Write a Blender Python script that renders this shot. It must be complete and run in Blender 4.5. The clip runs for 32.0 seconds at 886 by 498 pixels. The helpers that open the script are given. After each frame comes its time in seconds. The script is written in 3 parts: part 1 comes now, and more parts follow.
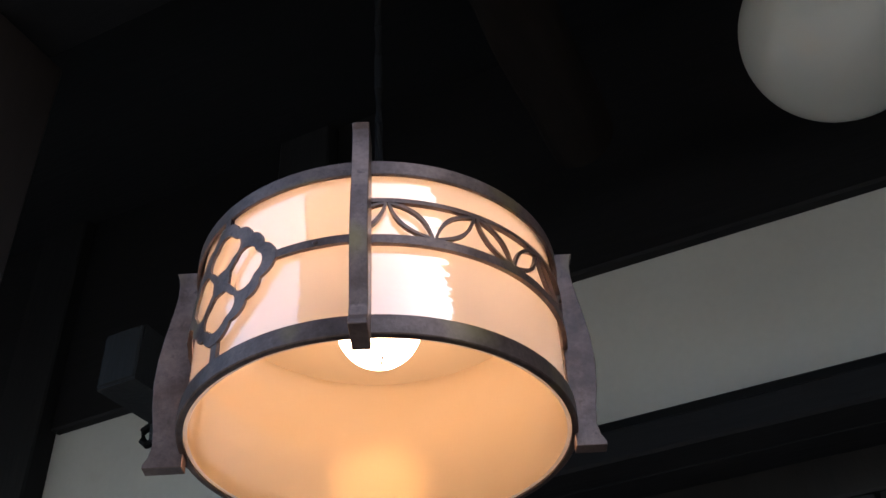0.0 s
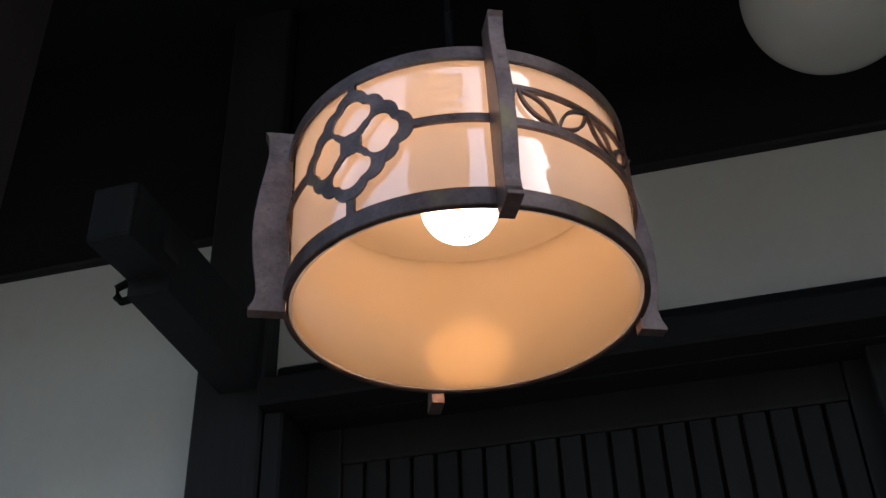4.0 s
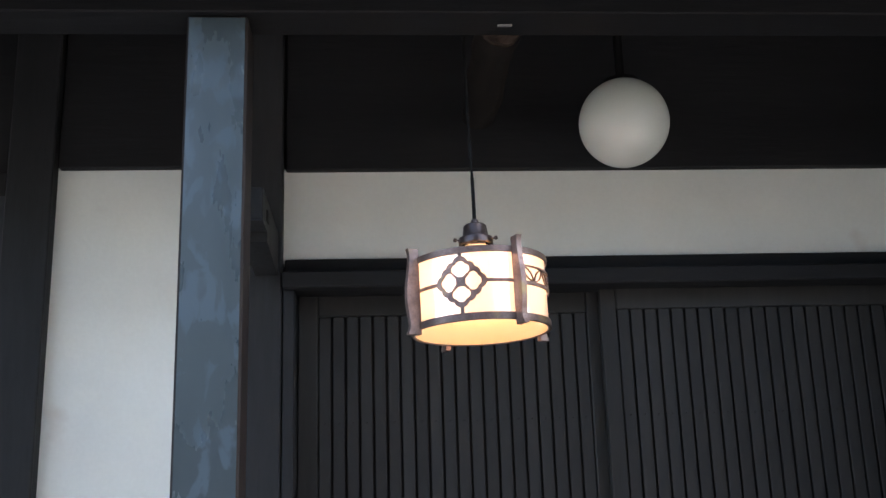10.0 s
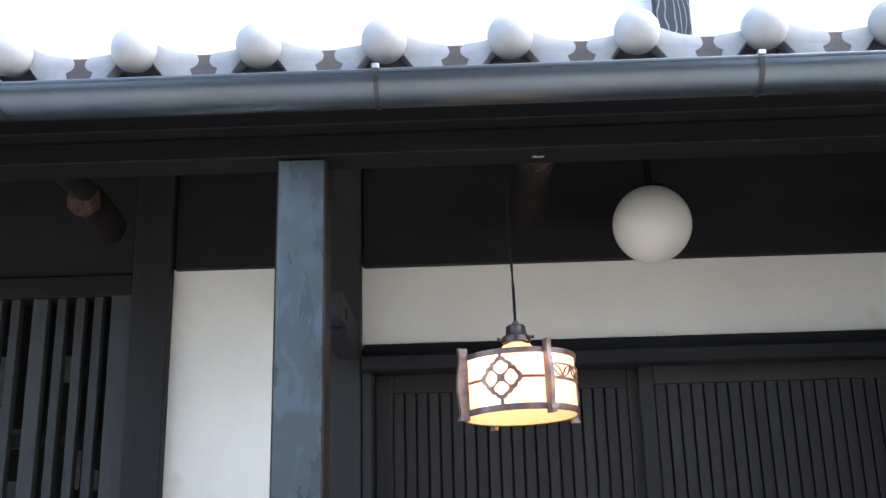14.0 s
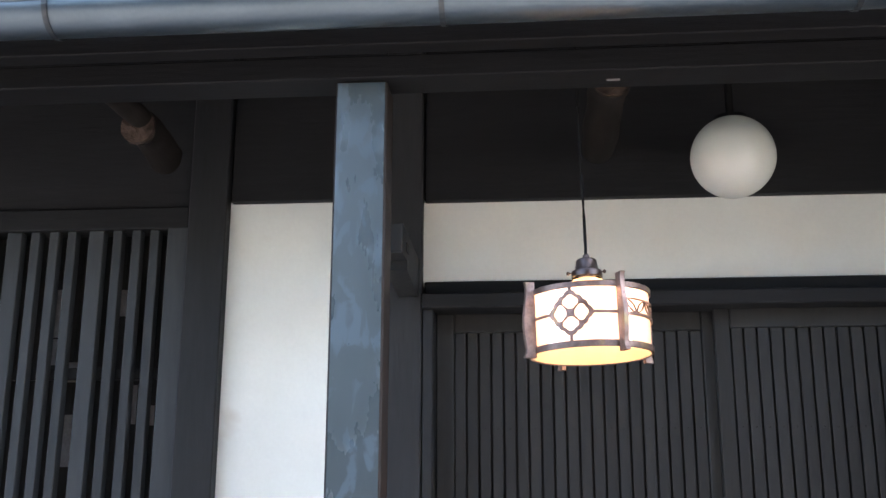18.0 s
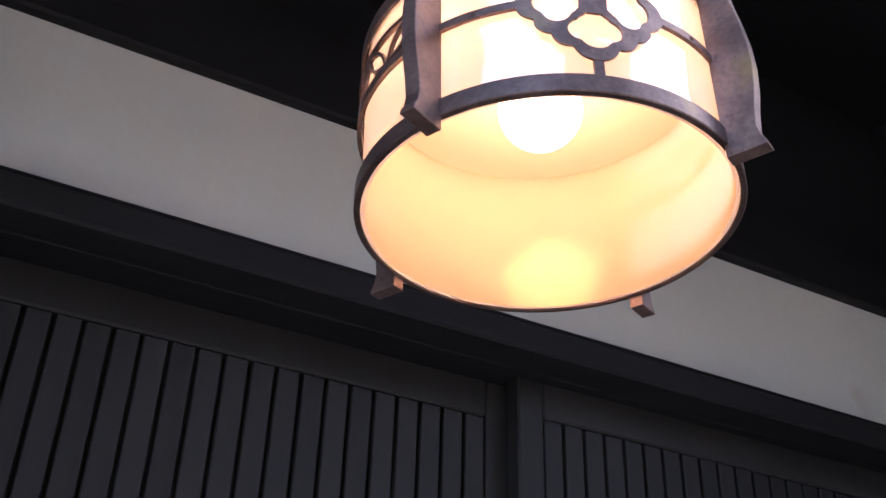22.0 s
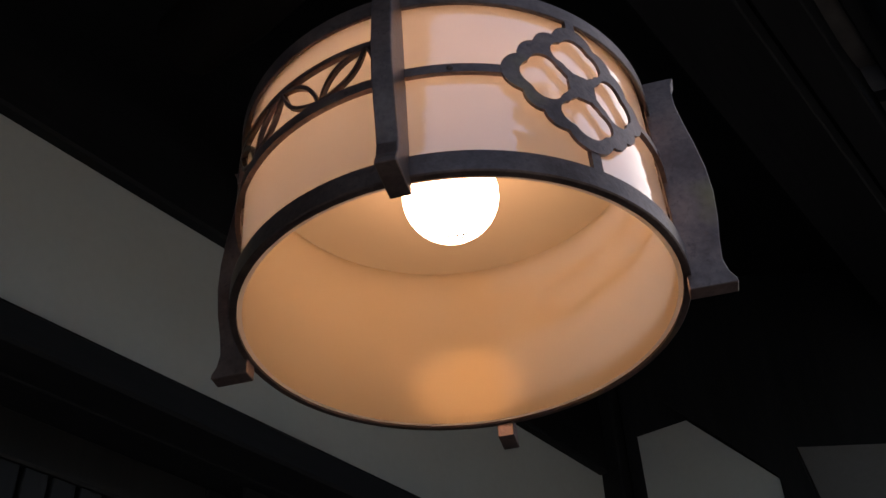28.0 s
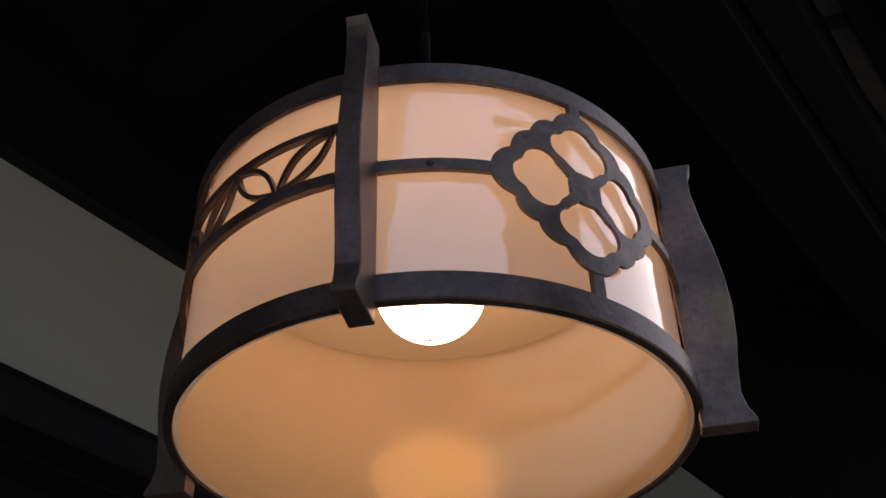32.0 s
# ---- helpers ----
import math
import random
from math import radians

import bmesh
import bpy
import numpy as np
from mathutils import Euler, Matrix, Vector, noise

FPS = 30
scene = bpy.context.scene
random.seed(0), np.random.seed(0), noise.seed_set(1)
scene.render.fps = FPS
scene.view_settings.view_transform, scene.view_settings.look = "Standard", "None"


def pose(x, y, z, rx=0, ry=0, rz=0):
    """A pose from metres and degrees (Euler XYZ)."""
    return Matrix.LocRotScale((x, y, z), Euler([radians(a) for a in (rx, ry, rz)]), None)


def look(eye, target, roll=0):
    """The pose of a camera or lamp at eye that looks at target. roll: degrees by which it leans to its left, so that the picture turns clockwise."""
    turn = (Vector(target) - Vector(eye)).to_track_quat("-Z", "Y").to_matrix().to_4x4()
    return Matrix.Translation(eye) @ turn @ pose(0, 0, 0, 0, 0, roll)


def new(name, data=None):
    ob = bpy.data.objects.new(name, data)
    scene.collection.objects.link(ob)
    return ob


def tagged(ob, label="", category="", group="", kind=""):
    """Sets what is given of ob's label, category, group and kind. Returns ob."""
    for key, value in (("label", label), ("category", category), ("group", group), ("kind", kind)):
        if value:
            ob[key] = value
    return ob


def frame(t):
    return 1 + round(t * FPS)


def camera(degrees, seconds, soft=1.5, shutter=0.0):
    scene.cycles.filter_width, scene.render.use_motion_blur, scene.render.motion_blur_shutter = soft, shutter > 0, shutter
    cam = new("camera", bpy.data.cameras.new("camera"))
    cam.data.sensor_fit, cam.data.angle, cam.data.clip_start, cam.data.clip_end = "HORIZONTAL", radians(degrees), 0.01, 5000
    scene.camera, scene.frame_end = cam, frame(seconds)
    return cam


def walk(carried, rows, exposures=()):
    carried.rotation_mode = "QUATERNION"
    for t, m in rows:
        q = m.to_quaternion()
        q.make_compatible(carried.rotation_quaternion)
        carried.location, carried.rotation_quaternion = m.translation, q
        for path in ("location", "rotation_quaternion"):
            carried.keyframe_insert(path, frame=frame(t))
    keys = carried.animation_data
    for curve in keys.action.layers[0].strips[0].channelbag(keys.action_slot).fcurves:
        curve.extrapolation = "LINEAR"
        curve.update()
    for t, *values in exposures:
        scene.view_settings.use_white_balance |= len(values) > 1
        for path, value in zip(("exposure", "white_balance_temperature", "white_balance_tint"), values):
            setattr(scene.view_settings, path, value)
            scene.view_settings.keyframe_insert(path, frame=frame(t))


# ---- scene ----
cam = camera(47.4, 32.0)
PATH = [
    (0, (0.1667, 0.7481, 1.4900), (-0.4972, 2.1792, 2.7193), -2.48),
    (0.5, (0.0797, 0.6716, 1.4719), (-0.4041, 2.2156, 2.6475), -3.35),
    (1, (0.0159, 0.6264, 1.4597), (-0.3298, 2.2417, 2.5872), -2.89),
    (1.5, (0.0003, 0.6141, 1.4478), (-0.3561, 2.2512, 2.5399), -3.46),
    (2, (0.0103, 0.6409, 1.4489), (-0.3818, 2.2785, 2.5282), -2.86),
    (2.5, (0.0065, 0.6435, 1.4475), (-0.3824, 2.2795, 2.5302), -2.79),
    (3, (0.0049, 0.6461, 1.4507), (-0.4016, 2.2785, 2.5323), -2.02),
    (3.5, (0.0021, 0.6507, 1.4458), (-0.4085, 2.2838, 2.5248), -1.98),
    (5.5, (-0.0020, 0.6479, 1.4390), (-0.3952, 2.2732, 2.5362), -2.14),
    (6, (0.0030, 0.6484, 1.4367), (-0.3343, 2.2782, 2.5457), -1.98),
    (6.5, (-0.0117, 0.6519, 1.4350), (-0.3282, 2.2842, 2.5465), -2.10),
    (7, (-0.0237, 0.6443, 1.4198), (-0.2815, 2.3027, 2.5075), -2.16),
    (7.5, (-0.0443, 0.5601, 1.4115), (-0.1878, 2.2718, 2.4359), -2.27),
    (8, (-0.0758, 0.2739, 1.4219), (-0.0077, 2.0254, 2.3850), -4.87),
    (8.5, (-0.1972, 0.0286, 1.4359), (0.0781, 1.7798, 2.3620), -4.83),
    (9, (-0.3450, -0.1950, 1.4669), (0.0886, 1.6042, 2.2252), -5.56),
    (9.5, (-0.3732, -0.4270, 1.4676), (-0.1341, 1.4269, 2.1790), -2.97),
    (10, (-0.3662, -0.6620, 1.4765), (-0.2229, 1.2684, 1.9797), -1.81),
    (10.5, (-0.4230, -0.8828, 1.4964), (-0.3411, 1.0568, 1.9773), 0.24),
    (11, (-0.4115, -1.0030, 1.5178), (-0.3529, 0.9267, 2.0403), -0.94),
    (11.5, (-0.3523, -1.0505, 1.5280), (-0.4201, 0.8584, 2.1210), -0.71),
    (12, (-0.3178, -1.1032, 1.5399), (-0.3848, 0.7809, 2.2074), -1.92),
    (12.5, (-0.2877, -1.1068, 1.5383), (-0.3370, 0.7685, 2.2317), -2.14),
    (13, (-0.2773, -1.1092, 1.5226), (-0.3215, 0.7949, 2.1329), -1.75),
    (13.5, (-0.2695, -1.1095, 1.5182), (-0.3112, 0.8047, 2.0962), -1.59),
    (15.5, (-0.2718, -1.1109, 1.5188), (-0.3276, 0.8079, 2.0803), -0.77),
    (16, (-0.2805, -1.1161, 1.5085), (-0.3372, 0.8036, 2.0664), -0.47),
    (16.5, (-0.2751, -1.1111, 1.5119), (-0.3435, 0.8130, 2.0532), -0.11),
    (17, (-0.2727, -1.1035, 1.5063), (-0.3306, 0.8318, 2.0077), 0.17),
    (17.5, (-0.2637, -1.0796, 1.5044), (-0.3269, 0.8596, 1.9897), 0.02),
    (18, (-0.2888, -0.9652, 1.4961), (-0.4540, 0.9672, 1.9848), 0.15),
    (18.5, (-0.3112, -0.7104, 1.4697), (-0.1940, 1.2049, 2.0333), -1.37),
    (19, (-0.3342, -0.4857, 1.4408), (-0.1267, 1.4220, 2.0044), -1.16),
    (19.5, (-0.2842, -0.2304, 1.4159), (-0.2860, 1.6849, 1.9917), 0.33),
    (20, (-0.2979, -0.0269, 1.3807), (-0.2756, 1.8760, 1.9960), 0.78),
    (20.5, (-0.4124, 0.2065, 1.3564), (-0.0529, 2.0633, 2.0070), -1.18),
    (21, (-0.4550, 0.4487, 1.3493), (-0.0210, 2.2358, 2.1355), -0.59),
    (21.5, (-0.4780, 0.6554, 1.3688), (0.1144, 2.3141, 2.3163), 0.46),
    (22, (-0.4973, 0.8098, 1.4134), (0.2987, 2.3107, 2.4688), 1.82),
    (22.5, (-0.5824, 0.9402, 1.4639), (0.5757, 2.1194, 2.5901), 0.66),
    (23, (-0.6171, 0.9939, 1.4817), (0.7444, 1.9325, 2.6066), -1.22),
    (23.5, (-0.6075, 0.9992, 1.5039), (0.7140, 1.8791, 2.7202), -2.17),
    (24, (-0.6060, 0.9916, 1.4983), (0.7011, 1.8613, 2.7373), -1.87),
    (24.5, (-0.6047, 0.9955, 1.4788), (0.7027, 1.9051, 2.6885), -1.72),
    (25, (-0.5937, 0.9995, 1.4803), (0.6972, 1.9321, 2.6902), -1.49),
    (25.5, (-0.5837, 1.0017, 1.4768), (0.7042, 1.9449, 2.6816), -1.25),
    (27.5, (-0.5653, 1.0010, 1.4768), (0.6927, 1.9640, 2.6975), -2.14),
    (28, (-0.5635, 1.0035, 1.4774), (0.6961, 1.9644, 2.6981), -2.35),
    (28.5, (-0.5644, 1.0076, 1.4759), (0.7020, 1.9612, 2.6953), -2.68),
    (29, (-0.5655, 1.0072, 1.4785), (0.7083, 1.9669, 2.6853), -2.00),
    (29.5, (-0.5612, 1.0092, 1.4891), (0.7237, 1.9907, 2.6663), -1.90),
    (30, (-0.5489, 1.0117, 1.5432), (0.7303, 2.0060, 2.7159), -0.57),
    (30.5, (-0.5405, 1.0080, 1.5643), (0.7156, 2.0152, 2.7508), 0.39),
    (31, (-0.5331, 1.0072, 1.5738), (0.6998, 2.0150, 2.7840), 0.90),
    (31.5, (-0.5283, 1.0084, 1.5778), (0.7177, 1.9944, 2.7925), 0.40),
    (32, (-0.5312, 1.0113, 1.5761), (0.7306, 1.9728, 2.7940), 0.09),
]
walk(cam, [(t, look(eye, target, roll)) for t, eye, target, roll in PATH],
     [(0.0, 0.95, 6550, 8), (1.0, 0.8, 6550, 8), (2.0, 0.55, 6600, 8), (7.0, 0.45, 6650, 8), (8.0, 0.6, 6700, 10), (9.0, 1.85, 6900, 12), (10.5, 2.3, 6700, 10),
      (12.0, 2.7, 6800, 12), (13.0, 2.55, 6800, 12), (16.0, 2.85, 6800, 12), (18.0, 2.9, 6900, 12), (19.0, 2.8, 6900, 12), (20.0, 2.4, 6800, 14),
      (21.0, 1.9, 6750, 18), (22.0, 1.95, 6600, 24), (23.0, 1.3, 6500, 8), (24.0, 0.65, 6500, 10), (25.0, 0.1, 6600, 10), (28.0, -0.1, 6900, 11), (32.0, -0.05, 7000, 11)])

# ---- light: overcast sky, a weak wide sun, the lamp's own bulb ----
world = bpy.data.worlds.new("overcast_sky")
scene.world = world
world.use_nodes = True
wn = world.node_tree
sky = wn.nodes.new("ShaderNodeTexSky")
sky.sky_type = "NISHITA"
sky.sun_disc = False
sky.sun_elevation = radians(53)
sky.sun_rotation = radians(75)
sky.dust_density = 3.5
wn.links.new(sky.outputs[0], wn.nodes["Background"].inputs[0])
wn.nodes["Background"].inputs[1].default_value = 0.27
sun = new("sun", bpy.data.lights.new("sun", "SUN"))
sun.data.energy, sun.data.angle, sun.data.color = 0.5, radians(12), (1.0, 0.97, 0.93)
sun.matrix_world = look((5.0, 1.35, 7.0), (0, 0, 0))


# ---- materials ----
def mat(name, base, rough=0.6, metal=0.0, vary=0.25, scale=6.0, fine=60.0, bump=0.15, second=None, coat=0.0, stretch=(1, 1, 1), spec=0.5):
    """A surface with blotches, fine grain and relief at real-world size."""
    m = bpy.data.materials.new(name)
    m.use_nodes = True
    t = m.node_tree
    n, l = t.nodes, t.links
    b = n["Principled BSDF"]
    b.inputs["Roughness"].default_value, b.inputs["Metallic"].default_value = rough, metal
    b.inputs["Specular IOR Level"].default_value = spec
    b.inputs["Coat Weight"].default_value, b.inputs["Coat Roughness"].default_value = coat, 0.12
    co, mp = n.new("ShaderNodeTexCoord"), n.new("ShaderNodeMapping")
    mp.inputs["Scale"].default_value = stretch
    l.new(co.outputs["Object"], mp.inputs["Vector"])
    big, small = n.new("ShaderNodeTexNoise"), n.new("ShaderNodeTexNoise")
    for q, s, d in ((big, scale, 6.0), (small, fine, 4.0)):
        q.inputs["Scale"].default_value, q.inputs["Detail"].default_value, q.inputs["Roughness"].default_value = s, d, 0.6
        l.new(mp.outputs[0], q.inputs["Vector"])
    ramp = n.new("ShaderNodeValToRGB")
    other = second or tuple(c * (1 - vary) for c in base)
    ramp.color_ramp.elements[0].position, ramp.color_ramp.elements[1].position = 0.36, 0.64
    ramp.color_ramp.elements[0].color, ramp.color_ramp.elements[1].color = (*other, 1), (*base, 1)
    l.new(big.outputs[0], ramp.inputs[0])
    mix = n.new("ShaderNodeMix")
    mix.data_type, mix.blend_type = "RGBA", "MULTIPLY"
    mix.inputs[0].default_value = 0.5
    grain = n.new("ShaderNodeValToRGB")
    grain.color_ramp.elements[0].position, grain.color_ramp.elements[1].position = 0.3, 0.7
    grain.color_ramp.elements[0].color = (1 - vary, 1 - vary, 1 - vary, 1)
    l.new(small.outputs[0], grain.inputs[0])
    info, vr = n.new("ShaderNodeObjectInfo"), n.new("ShaderNodeMapRange")
    vr.inputs["To Min"].default_value, vr.inputs["To Max"].default_value = 1 - vary * 0.5, 1 + vary * 0.5
    l.new(info.outputs["Random"], vr.inputs["Value"])
    tone = n.new("ShaderNodeMix")
    tone.data_type, tone.blend_type = "RGBA", "MULTIPLY"
    tone.inputs[0].default_value = 1.0
    l.new(ramp.outputs[0], mix.inputs[6])
    l.new(grain.outputs[0], mix.inputs[7])
    l.new(mix.outputs[2], tone.inputs[6])
    l.new(vr.outputs[0], tone.inputs[7])
    l.new(tone.outputs[2], b.inputs["Base Color"])
    bm_ = n.new("ShaderNodeBump")
    bm_.inputs["Strength"].default_value, bm_.inputs["Distance"].default_value = bump, 0.004
    l.new(small.outputs[0], bm_.inputs["Height"])
    l.new(bm_.outputs[0], b.inputs["Normal"])
    rr = n.new("ShaderNodeMapRange")
    rr.inputs["To Min"].default_value, rr.inputs["To Max"].default_value = max(0.05, rough - 0.12), min(1, rough + 0.12)
    l.new(big.outputs[0], rr.inputs["Value"])
    l.new(rr.outputs[0], b.inputs["Roughness"])
    return m


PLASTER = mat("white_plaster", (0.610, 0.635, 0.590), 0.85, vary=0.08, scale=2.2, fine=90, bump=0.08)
pn, pl = PLASTER.node_tree.nodes, PLASTER.node_tree.links
spot, sr, sm = pn.new("ShaderNodeTexNoise"), pn.new("ShaderNodeValToRGB"), pn.new("ShaderNodeMix")
spot.inputs["Scale"].default_value, spot.inputs["Detail"].default_value = 6.5, 3.0
sr.color_ramp.elements[0].position, sr.color_ramp.elements[1].position = 0.69, 0.84
sm.data_type = "RGBA"
pc = pn.new("ShaderNodeTexCoord")
pl.new(pc.outputs["Object"], spot.inputs["Vector"])
pl.new(spot.outputs[0], sr.inputs[0])
pl.new(sr.outputs[0], sm.inputs[0])
pl.new(pn["Principled BSDF"].inputs["Base Color"].links[0].from_socket, sm.inputs[6])
sm.inputs[7].default_value = (0.50, 0.475, 0.42, 1)
pl.new(sm.outputs[2], pn["Principled BSDF"].inputs["Base Color"])
WOOD = mat("black_stained_wood", (0.0235, 0.0247, 0.026), 0.58, spec=0.16, vary=0.35, scale=5, fine=70, bump=0.3, stretch=(1, 1, 0.12))
# Black-stained wood made darker still: the eave's shade is in its colour.
EAVE_SHADE_WOOD = mat("shaded_eave_wood", (0.0100, 0.0102, 0.0112), 0.70, spec=0.12, vary=0.4, scale=5, fine=70, bump=0.3, stretch=(0.12, 1, 1))
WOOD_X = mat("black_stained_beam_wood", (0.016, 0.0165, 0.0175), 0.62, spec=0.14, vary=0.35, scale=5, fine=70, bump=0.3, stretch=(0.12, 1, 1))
DOOR_WOOD = mat("dark_grey_door_wood", (0.027, 0.0275, 0.0270), 0.52, spec=0.20, vary=0.3, scale=5, fine=60, bump=0.25, stretch=(1, 1, 0.1))
LOG = mat("rough_brown_log", (0.013, 0.0105, 0.009), 0.85, spec=0.1, vary=0.4, scale=9, fine=50, bump=0.5, stretch=(1, 0.2, 1))
GUTTER = mat("slate_blue_gutter_metal", (0.115, 0.145, 0.168), 0.27, metal=0.85, spec=0.5, vary=0.15, scale=4, fine=120, bump=0.03)
gutter_rough = GUTTER.node_tree.nodes["Principled BSDF"].inputs["Roughness"]
GUTTER.node_tree.links.remove(gutter_rough.links[0])
gutter_rough.default_value = 0.36
STEEL = mat("galvanised_steel", (0.62, 0.64, 0.66), 0.35, metal=0.9, vary=0.2, scale=30, fine=150, bump=0.1)
TILE = mat("grey_roof_tile", (0.20, 0.20, 0.21), 0.55, vary=0.3, scale=9, fine=80, bump=0.25)
BROWN_TILE = mat("brown_weathered_tile", (0.105, 0.092, 0.082), 0.7, vary=0.35, scale=14, fine=90, bump=0.3)
MORTAR = mat("white_lime_mortar", (0.34, 0.362, 0.366), 0.7, vary=0.12, scale=16, fine=110, bump=0.2)
BRONZE = mat("dark_bronze_metal", (0.215, 0.150, 0.130), 0.40, metal=0.5, vary=0.55, scale=30, fine=260, bump=0.10, second=(0.105, 0.070, 0.060))
bn, bl = BRONZE.node_tree.nodes, BRONZE.node_tree.links
fleck, fk, fmix, fco = bn.new("ShaderNodeTexNoise"), bn.new("ShaderNodeValToRGB"), bn.new("ShaderNodeMix"), bn.new("ShaderNodeTexCoord")
fleck.inputs["Scale"].default_value, fleck.inputs["Detail"].default_value, fleck.inputs["Roughness"].default_value = 170.0, 4.0, 0.7
fk.color_ramp.elements[0].position, fk.color_ramp.elements[1].position = 0.56, 0.76
fmix.data_type = "RGBA"
bl.new(fco.outputs["Object"], fleck.inputs["Vector"])
bl.new(fleck.outputs[0], fk.inputs[0])
bl.new(fk.outputs[0], fmix.inputs[0])
bl.new(bn["Principled BSDF"].inputs["Base Color"].links[0].from_socket, fmix.inputs[6])
fmix.inputs[7].default_value = (0.075, 0.050, 0.044, 1)
bl.new(fmix.outputs[2], bn["Principled BSDF"].inputs["Base Color"])
patina, pk, pmix = bn.new("ShaderNodeTexNoise"), bn.new("ShaderNodeValToRGB"), bn.new("ShaderNodeMix")
patina.inputs["Scale"].default_value, patina.inputs["Detail"].default_value = 13.0, 2.0
pk.color_ramp.elements[0].position, pk.color_ramp.elements[1].position = 0.60, 0.76
pmix.data_type = "RGBA"
bl.new(fco.outputs["Object"], patina.inputs["Vector"])
bl.new(patina.outputs[0], pk.inputs[0])
bl.new(pk.outputs[0], pmix.inputs[0])
bl.new(fmix.outputs[2], pmix.inputs[6])
pmix.inputs[7].default_value = (0.26, 0.20, 0.085, 1)
bl.new(pmix.outputs[2], bn["Principled BSDF"].inputs["Base Color"])
CORD = mat("black_cord", (0.006, 0.006, 0.006), 0.7, spec=0.1, vary=0.2, scale=40, fine=300)
CAP = mat("copper_brown_cap_metal", (0.075, 0.055, 0.050), 0.3, metal=0.5, vary=0.2, scale=25, fine=150, bump=0.05)
STONE = mat("grey_street_paving", (0.33, 0.32, 0.30), 0.8, vary=0.25, scale=1.5, fine=25, bump=0.3)
# Near black in place of shade in gaps and rooms; also ink and nails.
MARK_AND_GAP_SHADE = mat("black_marks_and_gap_shade", (0.012, 0.011, 0.011), 0.9, vary=0.3)
RED = mat("red_enamel", (0.55, 0.02, 0.025), 0.35, vary=0.1)


def glossy_opal(name, colour, through_it, gloss_rough, base, rise, inner=None, ripple=0.0, gleam=(1.0, 1.0, 1.0)):
    """Opal plastic or glass: light is scattered back and through it, with a shine on top that grows towards the edge."""
    m = bpy.data.materials.new(name)
    m.use_nodes = True
    n, l = m.node_tree.nodes, m.node_tree.links
    n.remove(n["Principled BSDF"])
    dif, tra, glo = n.new("ShaderNodeBsdfDiffuse"), n.new("ShaderNodeBsdfTranslucent"), n.new("ShaderNodeBsdfGlossy")
    co = n.new("ShaderNodeTexCoord")
    noise_, ramp = n.new("ShaderNodeTexNoise"), n.new("ShaderNodeValToRGB")
    noise_.inputs["Scale"].default_value, noise_.inputs["Detail"].default_value = 7.0, 5.0
    l.new(co.outputs["Object"], noise_.inputs["Vector"])
    ramp.color_ramp.elements[0].color = (*(c * 0.93 for c in colour), 1)
    ramp.color_ramp.elements[1].color = (*colour, 1)
    l.new(noise_.outputs[0], ramp.inputs[0])
    l.new(ramp.outputs[0], dif.inputs["Color"])
    if inner:
        tra.inputs["Color"].default_value = (*inner, 1)
    else:
        l.new(ramp.outputs[0], tra.inputs["Color"])
    a, b, lw = n.new("ShaderNodeMixShader"), n.new("ShaderNodeMixShader"), n.new("ShaderNodeLayerWeight")
    power, scale_ = n.new("ShaderNodeMath"), n.new("ShaderNodeMath")
    power.operation, scale_.operation = "POWER", "MULTIPLY_ADD"
    power.inputs[1].default_value = 3.0
    scale_.inputs[1].default_value, scale_.inputs[2].default_value = rise, base
    lw.inputs["Blend"].default_value = 0.5
    l.new(lw.outputs["Facing"], power.inputs[0])
    l.new(power.outputs[0], scale_.inputs[0])
    a.inputs[0].default_value = through_it
    glo.inputs["Roughness"].default_value = gloss_rough
    glo.inputs["Color"].default_value = (*gleam, 1)
    if ripple:
        wav, stretch_, bump_ = n.new("ShaderNodeTexNoise"), n.new("ShaderNodeMapping"), n.new("ShaderNodeBump")
        wav.inputs["Scale"].default_value, wav.inputs["Detail"].default_value = 26.0, 3.0
        stretch_.inputs["Scale"].default_value = (1.0, 1.0, 1.6)
        bump_.inputs["Strength"].default_value, bump_.inputs["Distance"].default_value = ripple, 0.004
        l.new(co.outputs["Object"], stretch_.inputs["Vector"])
        l.new(stretch_.outputs[0], wav.inputs["Vector"])
        l.new(wav.outputs[0], bump_.inputs["Height"])
        l.new(bump_.outputs[0], glo.inputs["Normal"])
    l.new(dif.outputs[0], a.inputs[1])
    l.new(tra.outputs[0], a.inputs[2])
    l.new(scale_.outputs[0], b.inputs[0])
    l.new(a.outputs[0], b.inputs[1])
    l.new(glo.outputs[0], b.inputs[2])
    l.new(b.outputs[0], n["Material Output"].inputs["Surface"])
    return m


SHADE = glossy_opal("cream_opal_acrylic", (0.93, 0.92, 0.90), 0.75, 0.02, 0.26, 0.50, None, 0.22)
# Same acrylic seen from inside: the bulb's amber glow is mixed into its colour.
SHADE_LAMP_TINT = glossy_opal("opal_acrylic_lamp_tint", (0.50, 0.330, 0.105), 0.78, 0.15, 0.018, 0.18, (0.95, 0.91, 0.80), 0.0, (1.0, 0.70, 0.30))
LID = glossy_opal("white_opal_lid", (0.80, 0.70, 0.50), 0.62, 0.2, 0.01, 0.12)
OPAL_GLASS = glossy_opal("white_opal_glass", (0.76, 0.775, 0.715), 0.5, 0.06, 0.04, 0.40)



